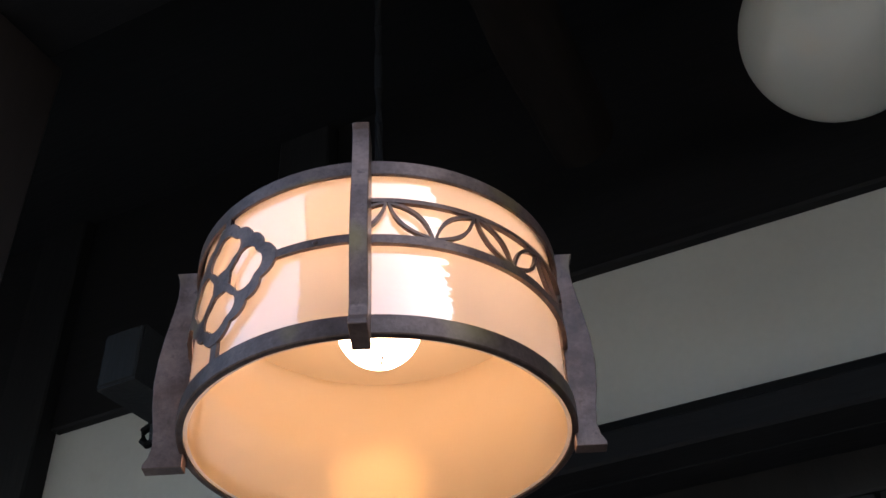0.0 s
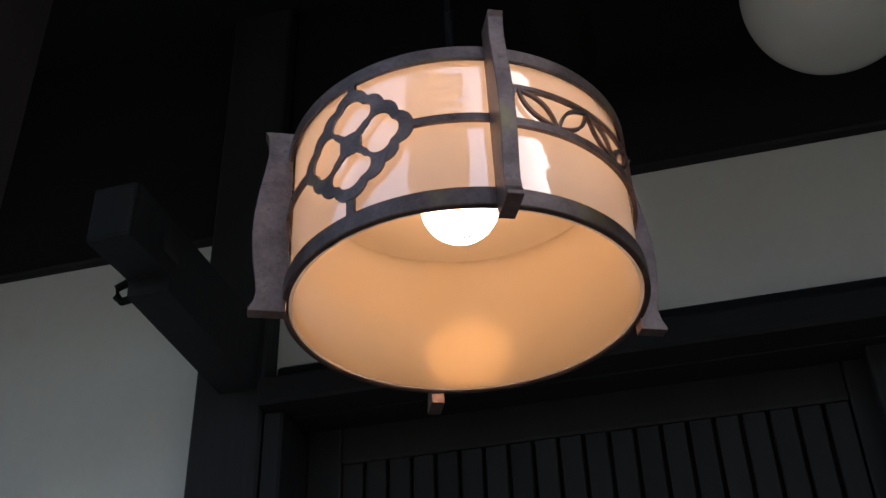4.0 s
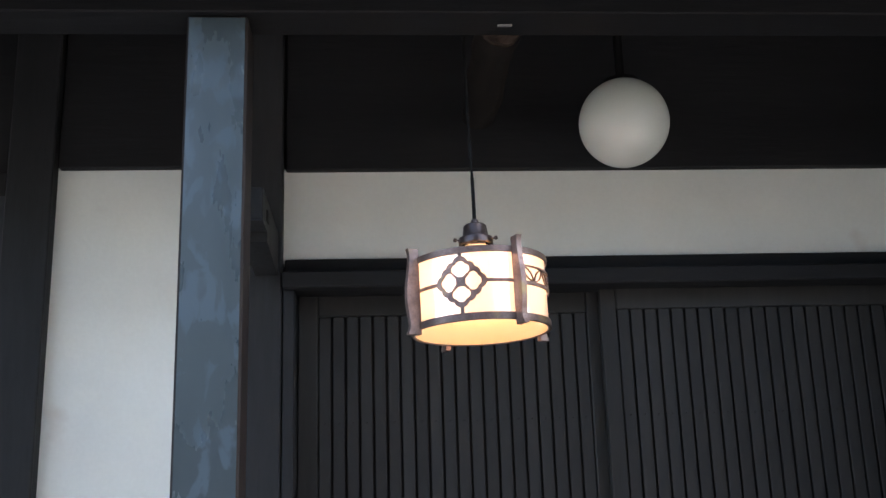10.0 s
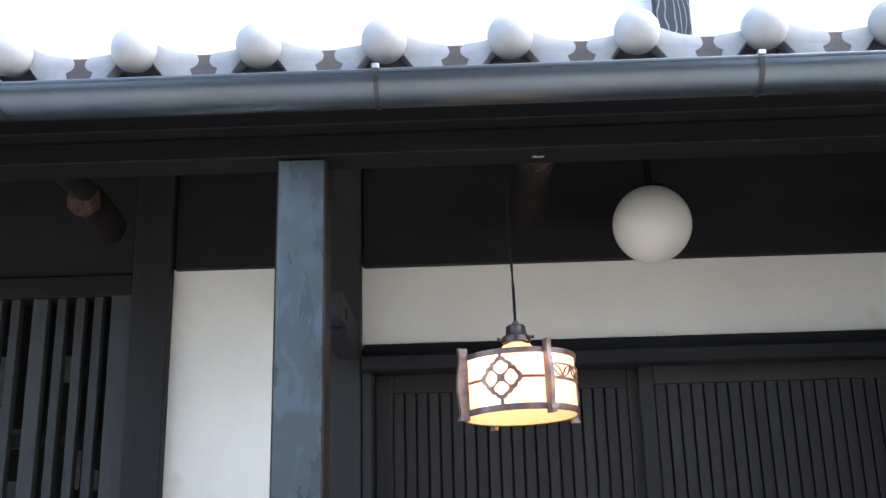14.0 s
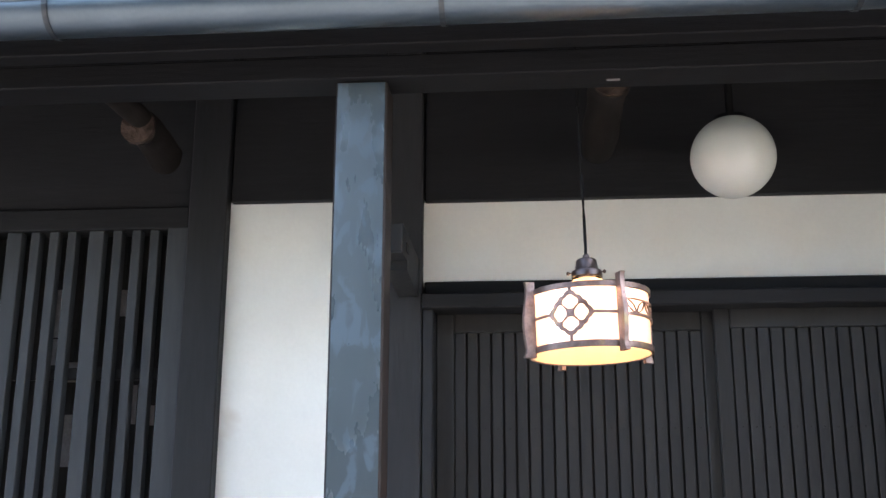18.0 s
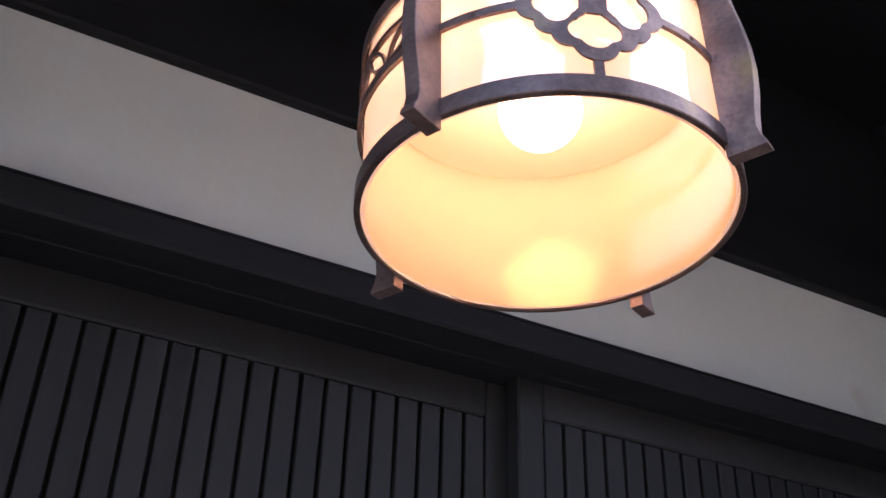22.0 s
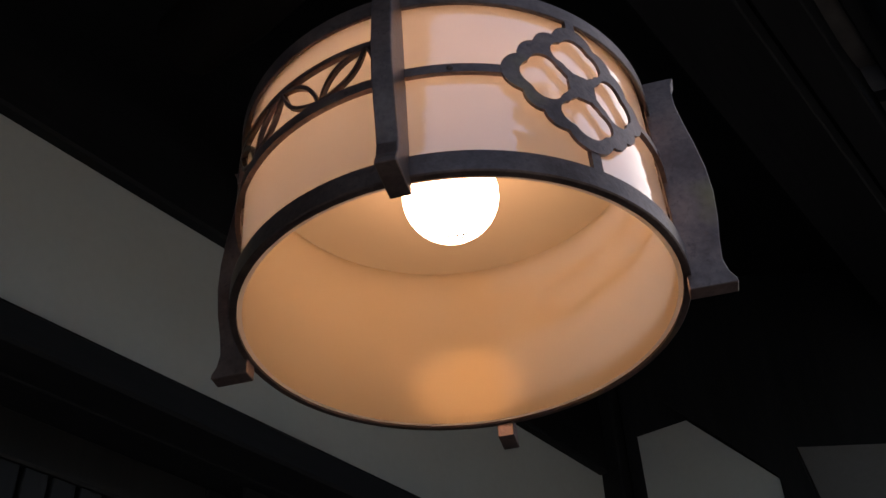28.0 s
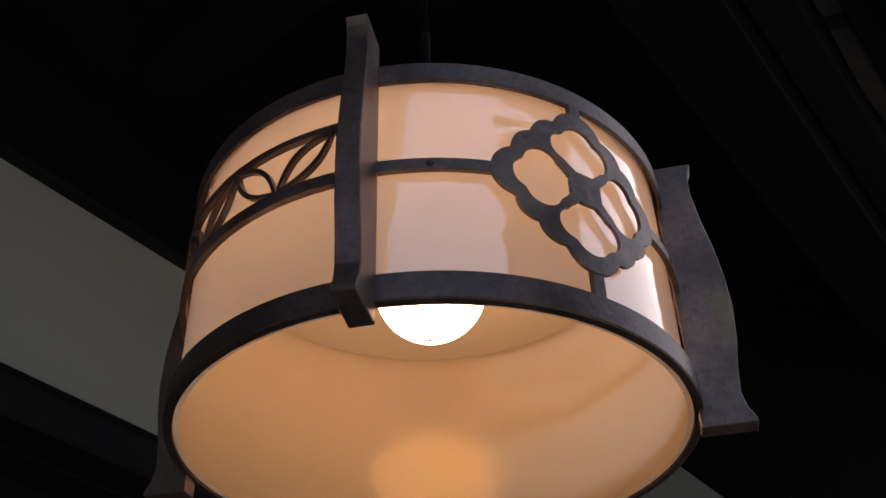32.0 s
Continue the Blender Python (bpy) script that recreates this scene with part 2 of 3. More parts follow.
def glowing(name, colour, strength):
    m = bpy.data.materials.new(name)
    m.use_nodes = True
    n = m.node_tree.nodes
    n["Principled BSDF"].inputs["Base Color"].default_value = (0.9, 0.88, 0.84, 1)
    n["Principled BSDF"].inputs["Emission Color"].default_value = (*colour, 1)
    n["Principled BSDF"].inputs["Emission Strength"].default_value = strength
    return m


BULB = glowing("lit_bulb", (1.0, 0.578, 0.405), 17.0)


# ---- building blocks ----
def part(name, bm, material, parent=None, label=""):
    me = bpy.data.meshes.new(name)
    bm.normal_update()
    bm.to_mesh(me)
    bm.free()
    me.materials.append(material)
    ob = new(name, me)
    if parent:
        ob.parent = parent
    if label:
        ob["label"] = label
    return ob


def smooth(ob, limit=0.6):
    me = ob.data
    me.polygons.foreach_set("use_smooth", [True] * len(me.polygons))
    me.set_sharp_from_angle(angle=limit)
    return ob


def box_bm(x0, x1, y0, y1, z0, z1, bevel=0.003, bm=None):
    bm = bm or bmesh.new()
    vs = bmesh.ops.create_cube(bm, size=1)["verts"]
    for v in vs:
        v.co = Vector(((x0 + x1) / 2 + v.co.x * (x1 - x0), (y0 + y1) / 2 + v.co.y * (y1 - y0), (z0 + z1) / 2 + v.co.z * (z1 - z0)))
    if bevel:
        es = list({e for v in vs for e in v.link_edges})
        bmesh.ops.bevel(bm, geom=es, offset=bevel, segments=1, affect="EDGES", profile=0.5)
    return bm


def box(name, x0, x1, y0, y1, z0, z1, material, parent=None, label="", bevel=0.003):
    return part(name, box_bm(x0, x1, y0, y1, z0, z1, bevel), material, parent, label)


def empty(name, place, label="", category="", group="", kind=""):
    ob = new(name)
    ob.location = place
    ob.empty_display_size = 0.05
    return tagged(ob, label, category, group, kind)


def lathe_bm(profile, n=64, a0=0.0, a1=2 * math.pi, closed=False):
    """Turns (radius, height) pairs about z; closed joins the profile's ends."""
    bm = bmesh.new()
    whole = abs(a1 - a0 - 2 * math.pi) < 1e-6
    cols = []
    for i in range(n if whole else n + 1):
        a = a0 + (a1 - a0) * i / n
        cols.append([bm.verts.new((r * math.cos(a), r * math.sin(a), z)) for r, z in profile])
    m = len(profile)
    for i in range(n):
        p, q = cols[i], cols[(i + 1) % len(cols)]
        for j in range(m if closed else m - 1):
            k = (j + 1) % m
            bm.faces.new((p[j], q[j], q[k], p[k]))
    if closed and not whole:
        bm.faces.new(cols[0][::-1])
        bm.faces.new(cols[-1])
    bmesh.ops.remove_doubles(bm, verts=bm.verts, dist=1e-6)
    bmesh.ops.recalc_face_normals(bm, faces=bm.faces)
    return bm


def prism_bm(outline, t0, t1, place):
    """An outline (a, b) given thickness from t0 to t1; place(a, b, t) sets each corner."""
    bm = bmesh.new()
    lo = [bm.verts.new(place(a, b, t0)) for a, b in outline]
    hi = [bm.verts.new(place(a, b, t1)) for a, b in outline]
    bm.faces.new(lo[::-1])
    bm.faces.new(hi)
    for i in range(len(outline)):
        j = (i + 1) % len(outline)
        bm.faces.new((lo[i], lo[j], hi[j], hi[i]))
    bmesh.ops.recalc_face_normals(bm, faces=bm.faces)
    return bm


# ---- the pendant lantern ----
LX, LY, LZ = -0.1485, 1.3081, 1.8126
FLOWER = radians(-110.2)
RB, HIGH = 0.1394, 0.1468
R0 = RB - 0.0048
lantern = empty("pendant_lantern", (LX, LY, LZ), "round cream pendant lantern with dark bronze flower and leaf bands, lit", "pendant lamp")
lantern.rotation_euler = (-0.0209, -0.0201, 0)

# shade, open below, with its opal lid
shade = smooth(part("shade", lathe_bm([(R0 - 0.003, 0.0050), (R0, 0.0050), (R0, HIGH - 0.003), (R0 - 0.003, HIGH - 0.003)], 128, closed=True), SHADE, lantern, "glossy cream opal acrylic drum"))
# Inward faces take the copy with the lamp glow in its colour.
shade.data.materials.append(SHADE_LAMP_TINT)
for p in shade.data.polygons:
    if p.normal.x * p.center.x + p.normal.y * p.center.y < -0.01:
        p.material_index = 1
DOME = [(0.022, 0.1830), (0.033, 0.1790), (0.044, 0.1680), (0.068, 0.1580), (0.100, 0.1490), (R0 - 0.012, 0.1428), (R0 - 0.0035, 0.1390)]
lid = smooth(part("lid", lathe_bm(DOME + [(r, z - 0.0028) for r, z in reversed(DOME)], 96, closed=True), LID, lantern, "white opal domed top"))
for name, z0, z1 in (("bottom_ring", 0.0034, 0.0179), ("top_ring", HIGH, HIGH - 0.0128)):
    s = 1 if z1 > z0 else -1
    smooth(part(name, lathe_bm([(RB - 0.0046, z0), (RB - 0.0008, z0), (RB, z0 + s * 0.0008), (RB, z1 - s * 0.0008), (RB - 0.0008, z1), (RB - 0.0024, z1),
                                (RB - 0.0024, z0 + s * 0.0026), (RB - 0.0046, z0 + s * 0.0026)], 128, closed=True), BRONZE, lantern))


def on_drum(a, b, t):
    """a: along the arc from the panel's middle; b: height from the lantern's base; t: proud of the shade."""
    r = RB - 0.0030 + t
    g = a / RB
    return Vector((r * math.cos(g), r * math.sin(g), b))


def polar_union(circles, centre, n):
    """The outline round circles (a, b, radius), as seen from the centre."""
    out = []
    for i in range(n):
        g = 2 * math.pi * i / n
        d = (math.cos(g), math.sin(g))
        best = 0.0
        for ca, cb, r in circles:
            pa, pb = ca - centre[0], cb - centre[1]
            along = pa * d[0] + pb * d[1]
            off = pa * pa + pb * pb - along * along
            if off < r * r:
                best = max(best, along + math.sqrt(r * r - off))
        out.append((centre[0] + best * d[0], centre[1] + best * d[1]))
    return out


def filled_plate_bm(loops, t0, t1, place):
    """A flat plate bounded by the first loop, with the other loops as holes."""
    bm = bmesh.new()
    rings = []
    for loop in loops:
        vs = [bm.verts.new((a, b, 0)) for a, b in loop]
        rings.append(vs)
        for i in range(len(vs)):
            bm.edges.new((vs[i], vs[(i + 1) % len(vs)]))
    bmesh.ops.triangle_fill(bm, use_beauty=True, use_dissolve=False, edges=bm.edges[:])
    flat = bm.faces[:]
    pairs = {}
    for vs in rings:
        for v in vs:
            pairs[v] = bm.verts.new((v.co.x, v.co.y, 1))
    for f in flat:
        bm.faces.new([pairs[v] for v in f.verts][::-1])
    for vs in rings:
        for i in range(len(vs)):
            a, b = vs[i], vs[(i + 1) % len(vs)]
            bm.faces.new((a, b, pairs[b], pairs[a]))
    for v in bm.verts:
        v.co = place(v.co.x, v.co.y, t1 if v.co.z > 0.5 else t0)
    bmesh.ops.recalc_face_normals(bm, faces=bm.faces)
    return bm


MID = 0.0787
TIP = 0.0338
rim = [(0, 0, 0.02)]
for k in range(4):
    g = math.pi / 2 * k
    rim.append((TIP * math.cos(g), TIP * math.sin(g), 0.0148))
    for off in (-14, 14):
        h = g + math.pi / 4 + radians(off)
        rim.append((0.0302 * math.cos(h), 0.0302 * math.sin(h), 0.0118))
outer = [(a * 1.04, b * 1.02 + MID) for a, b in polar_union(rim, (0, 0), 200)]
holes = []
for k in range(4):
    g = math.pi / 2 * k
    spin = lambda a, b: (a * math.cos(g) - b * math.sin(g), a * math.sin(g) + b * math.cos(g))
    circles = [(*spin(0, 0.0290), 0.0106), (*spin(0, 0.0190), 0.0095), (*spin(0, 0.0148), 0.0056)]
    for q in (1, -1):
        circles += [(*spin(q * 0.0086, 0.0241), 0.0093), (*spin(q * 0.0052, 0.0165), 0.0056), (*spin(q * 0.0042, 0.0110), 0.0020)]
    holes.append([(a, b + MID) for a, b in polar_union(circles, spin(0, 0.0225), 56)])


def bar(name, a0, a1, b0, b1, t0, t1, turn, steps=10):
    """A strip on the drum, from a0 to a1 along the arc."""
    up = [(a0 + (a1 - a0) * i / steps, b1) for i in range(steps + 1)]
    bm = bmesh.new()
    rows = [[bm.verts.new(on_drum(a, b, t)) for a, _ in up] for b, t in ((b0, t0), (b0, t1), (b1, t1), (b1, t0))]
    for i in range(steps):
        for j in range(4):
            k = (j + 1) % 4
            bm.faces.new((rows[j][i], rows[j][i + 1], rows[k][i + 1], rows[k][i]))
    bm.faces.new([r[0] for r in rows])
    bm.faces.new([r[-1] for r in rows][::-1])
    bmesh.ops.recalc_face_normals(bm, faces=bm.faces)
    bmesh.ops.rotate(bm, verts=bm.verts, cent=(0, 0, 0), matrix=Matrix.Rotation(turn, 3, "Z"))
    return smooth(part(name, bm, BRONZE, lantern), 0.5)


QUARTER = RB * math.pi / 4
for k in (0, 2):
    turn = FLOWER + k * math.pi / 2
    bm = filled_plate_bm([outer, *holes], 0.0014, 0.0034, on_drum)
    bmesh.ops.rotate(bm, verts=bm.verts, cent=(0, 0, 0), matrix=Matrix.Rotation(turn, 3, "Z"))
    part("flower_plate", bm, BRONZE, lantern, "cut-out four-petal flower in dark bronze")
    tip = TIP + 0.0138
    bar("band", -QUARTER, -tip, MID - 0.0032, MID + 0.0032, 0.0, 0.003, turn)
    bar("band", tip, QUARTER, MID - 0.0032, MID + 0.0032, 0.0, 0.003, turn)
    bar("upright", -0.0032, 0.0032, MID + tip, HIGH - 0.0105, 0.0, 0.003, turn, 2)
    bar("upright", -0.0032, 0.0032, 0.0155, MID - tip, 0.0, 0.003, turn, 2)
    for a, b in ((-(tip + QUARTER) / 2, MID), ((tip + QUARTER) / 2, MID)):
        bm = lathe_bm([(0.0, 0.0014), (0.0013, 0.0011), (0.0020, 0.0003), (0.0020, -0.0005), (0.0, -0.0005)], 10)
        bmesh.ops.rotate(bm, verts=bm.verts, cent=(0, 0, 0), matrix=Matrix.Rotation(math.pi / 2, 3, "Y"))
        bmesh.ops.translate(bm, verts=bm.verts, vec=(RB - 0.0001, 0, b))
        bmesh.ops.rotate(bm, verts=bm.verts, cent=(0, 0, 0), matrix=Matrix.Rotation(turn + a / RB, 3, "Z"))
        smooth(part("rivet", bm, BRONZE, lantern), 1.0)
for k in (1, 3):
    turn = FLOWER + k * math.pi / 2
    LOW, TOP = MID - 0.001, MID + 0.031
    bar("lower_band", -QUARTER, QUARTER, LOW - 0.0045, LOW + 0.0025, 0.0, 0.0035, turn, 24)
    bar("upper_band", -QUARTER, QUARTER, TOP - 0.0015, TOP + 0.002, 0.0, 0.0035, turn, 24)
    step = 0.0311
    for i in range(-4, 4):
        a0, a1 = i * step, (i + 1) * step
        (pa, pb), (qa, qb) = ((a0, LOW + 0.002), (a1, TOP - 0.001)) if i % 2 == 0 else ((a0, TOP - 0.001), (a1, LOW + 0.002))
        if i == -4:
            pa, pb, qa, qb = qa, qb, pa, pb
        whole = -4 < i < 3
        da, db = qa - pa, qb - pb
        size = math.hypot(da, db)
        na, nb = -db / size, da / size

        def leaf_edge(side, inner, reach=1.0):
            pts = []
            for j in range(13):
                u = reach * j / 12
                v = 0.07 + 0.86 * u if inner else u
                w = side * (0.0056 if inner else 0.0082) * math.sin(math.pi * u) ** 0.9
                pts.append((pa + da * v + na * w, pb + db * v + nb * w))
            return pts

        if whole:
            outlines = [[leaf_edge(1, q)[:-1] + leaf_edge(-1, q)[:0:-1] for q in (False, True)]]
        else:
            outlines = [[leaf_edge(side, False, 0.52) + leaf_edge(side, True, 0.46)[::-1]] for side in (1, -1)]
        for loops in outlines:
            bm = filled_plate_bm(loops, 0.0002, 0.0032, on_drum)
            bmesh.ops.rotate(bm, verts=bm.verts, cent=(0, 0, 0), matrix=Matrix.Rotation(turn, 3, "Z"))
            part("leaf", bm, BRONZE, lantern)

# four wavy uprights with flared feet
WAVE = ((0.0, 0.0265), (0.02, 0.0260), (0.05, 0.0225), (0.10, 0.0205), (0.18, 0.0220), (0.28, 0.0252), (0.40, 0.0272), (0.52, 0.0265), (0.64, 0.0238), (0.76, 0.0200), (0.86, 0.0176), (0.93, 0.0178), (0.97, 0.0190), (1.0, 0.0215))
for k, bow in enumerate((0.0035, -0.0025, 0.0, 0.0035)):
    g = FLOWER + math.pi / 4 + k * math.pi / 2
    z0, z1 = -0.0065, HIGH + 0.017
    outline = [(RB - 0.003, z0)] + [(RB - 0.002 + bow + 0.88 * r, z0 + (z1 - z0) * u) for u, r in WAVE] + [(RB - 0.003, z1)]
    bm = prism_bm(outline, -0.0057, 0.0057, lambda a, b, t: Vector((a, t, b)))
    bmesh.ops.bevel(bm, geom=bm.edges[:], offset=0.0005, segments=1, affect="EDGES", profile=0.5)
    bmesh.ops.rotate(bm, verts=bm.verts, cent=(0, 0, 0), matrix=Matrix.Rotation(g, 3, "Z"))
    part("upright_rib", bm, BRONZE, lantern, "wavy dark bronze upright with a flared foot")

# cap, holder, cord
smooth(part("cap", lathe_bm([(0.0, 0.2290), (0.0205, 0.2285), (0.0235, 0.2255), (0.0270, 0.2040), (0.0285, 0.2020), (0.0345, 0.2000), (0.0355, 0.1980), (0.0355, 0.1860), (0.0335, 0.1840),
                             (0.0300, 0.1840), (0.0300, 0.1930), (0.0, 0.1930)], 48), CAP, lantern, "dark copper-brown metal lamp cap"), 0.5)
smooth(part("cord_grip", lathe_bm([(0.0, 0.2400), (0.0058, 0.2400), (0.0072, 0.2385), (0.0085, 0.2290), (0.0, 0.2285)], 24), CAP, lantern), 0.5)
for g in (-2.75, -0.65, 1.45):
    bm = lathe_bm([(0.0, 0.0), (0.0018, 0.0), (0.0018, 0.010), (0.0042, 0.0105), (0.0046, 0.0125), (0.0042, 0.0145), (0.0, 0.0150)], 12)
    bmesh.ops.rotate(bm, verts=bm.verts, cent=(0, 0, 0), matrix=Matrix.Rotation(math.pi / 2, 3, "Y"))
    bmesh.ops.translate(bm, verts=bm.verts, vec=(0.0350, 0, 0.1920))
    bmesh.ops.rotate(bm, verts=bm.verts, cent=(0, 0, 0), matrix=Matrix.Rotation(g, 3, "Z"))
    smooth(part("thumb_screw", bm, CAP, lantern), 0.5)
smooth(part("lamp_holder", lathe_bm([(0.0, 0.1925), (0.0195, 0.1925), (0.0195, 0.1420), (0.0165, 0.1390), (0.0, 0.1390)], 32), MORTAR, lantern), 0.5)
bulb = lathe_bm([(0.0, 0.0728)] + [(0.0325 * math.sin(g), 0.1053 - 0.0325 * math.cos(g)) for g in np.linspace(0.05, 2.60, 22)] + [(0.0150, 0.138), (0.0140, 0.144), (0.0, 0.144)], 40)
bulb_ob = smooth(part("bulb", bulb, BULB, lantern, "glowing round warm-white bulb"), 1.0)

for row, bars in enumerate(((-0.0070, -0.0012, 0.0046), (-0.0046, 0.0020))):
    for a in bars:
        mark = box("printed_mark", -0.0018, 0.0018, -0.0007, 0.0007, -0.0003, 0.0003, MARK_AND_GAP_SHADE, bulb_ob, "", 0)
        mark.matrix_local = Matrix.Translation((0, 0, 0.1053)) @ Matrix.Rotation(radians(-54), 4, "Z") @ Matrix.Rotation(0.05 + 0.105 * row, 4, "X") @ Matrix.Rotation(a / 0.0325, 4, "Y") @ Matrix.Translation((0, 0, -0.0325))


def tube_bm(points, r, n=10):
    bm = bmesh.new()
    rings = []
    for i, p in enumerate(points):
        a, b = Vector(points[max(0, i - 1)]), Vector(points[min(len(points) - 1, i + 1)])
        q = (b - a).to_track_quat("Z", "Y")
        rings.append([bm.verts.new(Vector(p) + q @ Vector((r * math.cos(2 * math.pi * j / n), r * math.sin(2 * math.pi * j / n), 0))) for j in range(n)])
    for p, q in zip(rings, rings[1:]):
        for j in range(n):
            bm.faces.new((p[j], p[(j + 1) % n], q[(j + 1) % n], q[j]))
    bm.faces.new(rings[0][::-1])
    bm.faces.new(rings[-1])
    bmesh.ops.recalc_face_normals(bm, faces=bm.faces)
    return bm


CEIL = 2.70
smooth(part("cord", tube_bm([(0.0005 * math.sin(i * 0.9), 0.0004 * math.cos(i * 1.3), 0.236 + (CEIL - LZ - 0.236) * i / 14) for i in range(15)], 0.0038), CORD, lantern, "black hanging cord"))

# ---- the white globe lamp ----
GX, GY, GZ, GR = 0.2652, 1.6471, 2.3955, 0.1115
globe = empty("globe_lamp", (GX, GY, GZ), "unlit white opal glass globe lamp under the eaves", "lamp")
gb = [(GR * math.sin(g), -GR * math.cos(g)) for g in np.linspace(0.0, math.pi - 0.36, 40)]
smooth(part("glass_globe", lathe_bm(gb, 64), OPAL_GLASS, globe, "white opal glass ball"), 1.0)
smooth(part("neck", lathe_bm([(0.0, 0.112), (0.044, 0.112), (0.044, 0.099), (0.0, 0.099)], 32), CORD, globe))
smooth(part("stem", lathe_bm([(0.0, 0.445), (0.011, 0.445), (0.011, 0.111), (0.0, 0.111)], 16), CORD, globe))

# ---- the house front ----
W = 1.947
ZP0, ZP1 = 2.131, 2.375
wall = empty("wall_front", (0, W, 0), "white plaster house front with dark timber framing", "wall", kind="structure")


def plaster(x0, x1, z0, z1):
    ob = box("plaster_panel", x0, x1, W, W + 0.08, z0, z1, PLASTER, None, "", 0.002)
    ob.parent = wall
    ob.matrix_parent_inverse = Matrix.Translation((0, -W, 0))
    return ob


def timber(name, x0, x1, y0, y1, z0, z1, m=WOOD, bevel=0.004):
    ob = box(name, x0, x1, y0, y1, z0, z1, m, None, "", bevel)
    ob.parent = wall
    ob.matrix_parent_inverse = Matrix.Translation((0, -W, 0))
    return ob


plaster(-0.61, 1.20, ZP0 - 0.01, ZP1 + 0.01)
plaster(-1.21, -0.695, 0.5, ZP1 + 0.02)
timber("pillar", -0.708, -0.596, W - 0.045, W + 0.10, 0.0, 3.0)
timber("pillar", 1.188, 1.300, W - 0.045, W + 0.10, 0.0, 3.0)
timber("pillar", -1.310, -1.192, W - 0.045, W + 0.10, 0.0, 3.0)
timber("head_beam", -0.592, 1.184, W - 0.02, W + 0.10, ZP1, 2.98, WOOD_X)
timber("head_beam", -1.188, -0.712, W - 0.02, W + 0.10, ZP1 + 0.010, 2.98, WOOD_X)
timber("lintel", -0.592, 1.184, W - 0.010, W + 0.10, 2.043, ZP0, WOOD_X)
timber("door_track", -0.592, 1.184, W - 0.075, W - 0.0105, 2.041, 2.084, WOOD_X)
timber("jamb", -0.592, -0.562, W - 0.045, W + 0.10, 0.0, 2.0425)
timber("jamb", 1.151, 1.184, W - 0.045, W + 0.10, 0.0, 2.0425)
# Unseen black board, added to keep sky from showing through the gaps.
timber("inner_boarding", -1.30, 1.29, W + 0.11, W + 0.13, 0.0, 3.0, MARK_AND_GAP_SHADE)
timber("sill", -1.188, -0.712, W - 0.02, W + 0.08, 0.3, 0.5, WOOD_X)


def slat_door(name, x0, x1, y, stile, label):
    d = empty(name, (x0, y, 0), label, "door", kind="structure")
    z0, z1, top = 0.10, 2.045, 1.988
    w = x1 - x0
    box("stile", 0, stile, 0, 0.033, z0, z1, DOOR_WOOD, d)
    box("stile", w - stile, w, 0, 0.033, z0, z1, DOOR_WOOD, d)
    box("top_rail", stile + 0.0005, w - stile - 0.0005, 0, 0.033, top, z1, DOOR_WOOD, d)
    box("bottom_rail", stile + 0.0005, w - stile - 0.0005, 0, 0.033, z0, z0 + 0.16, DOOR_WOOD, d)
    # Black sheet that gives the slat gaps their shade by colour.
    box("back_board", stile + 0.0005, w - stile - 0.0005, 0.020, 0.030, z0 + 0.161, top - 0.001, MARK_AND_GAP_SHADE, d)
    n = round((w - 2 * stile) / 0.0364)
    p = (w - 2 * stile) / n
    me = None
    for i in range(n):
        if me is None:
            ob = box("slat", 0.0031, p - 0.0031, 0.004, 0.015, z0 + 0.161, top - 0.001, DOOR_WOOD, d, "", 0.0012)
            me = ob.data
        else:
            ob = new("slat", me)
            ob.parent = d
        ob.location = (stile + p * i, 0, 0)
        bm = lathe_bm([(0.0, 0.0016), (0.0018, 0.0012), (0.0027, 0.0), (0.0, -0.0005)], 8)
        bmesh.ops.rotate(bm, verts=bm.verts, cent=(0, 0, 0), matrix=Matrix.Rotation(math.pi / 2, 3, "X"))
        nail = part("nail", bm, MARK_AND_GAP_SHADE, ob)
        nail.location = (p / 2, 0.0038, 1.706)
    return d


slat_door("door_1", -0.561, 0.269, 2.000, 0.053, "dark grey wooden sliding door with close vertical slats")
slat_door("door_2", 0.245, 1.150, 1.960, 0.044, "dark grey wooden sliding door with close vertical slats, drawn shut")

BAR_WOOD = mat("weathered_dark_bar_wood", (0.040, 0.045, 0.048), 0.55, vary=0.35, scale=7, fine=60, bump=0.25, stretch=(1, 1, 0.12), spec=0.2)
# lattice window beside the plaster panel
win = empty("window_1", (-2.6, W, 0), "dark wooden lattice window with upright bars", "window", kind="structure")
box("window_frame", 1.224, 1.289, -0.03, 0.06, 0.9, 2.37, BAR_WOOD, win)
box("window_head", -0.5, 1.289, -0.035, 0.06, 2.305, 2.372, WOOD_X, win)
box("window_head_board", -0.5, 1.289, -0.02, 0.06, 2.374, 2.98, WOOD_X, win)
box("window_rail", -0.5, 1.224, 0.012, 0.034, 1.852, 1.888, WOOD_X, win)
box("window_sill", -0.5, 1.289, -0.05, 0.08, 0.8, 0.899, WOOD_X, win)
thin = wide = None
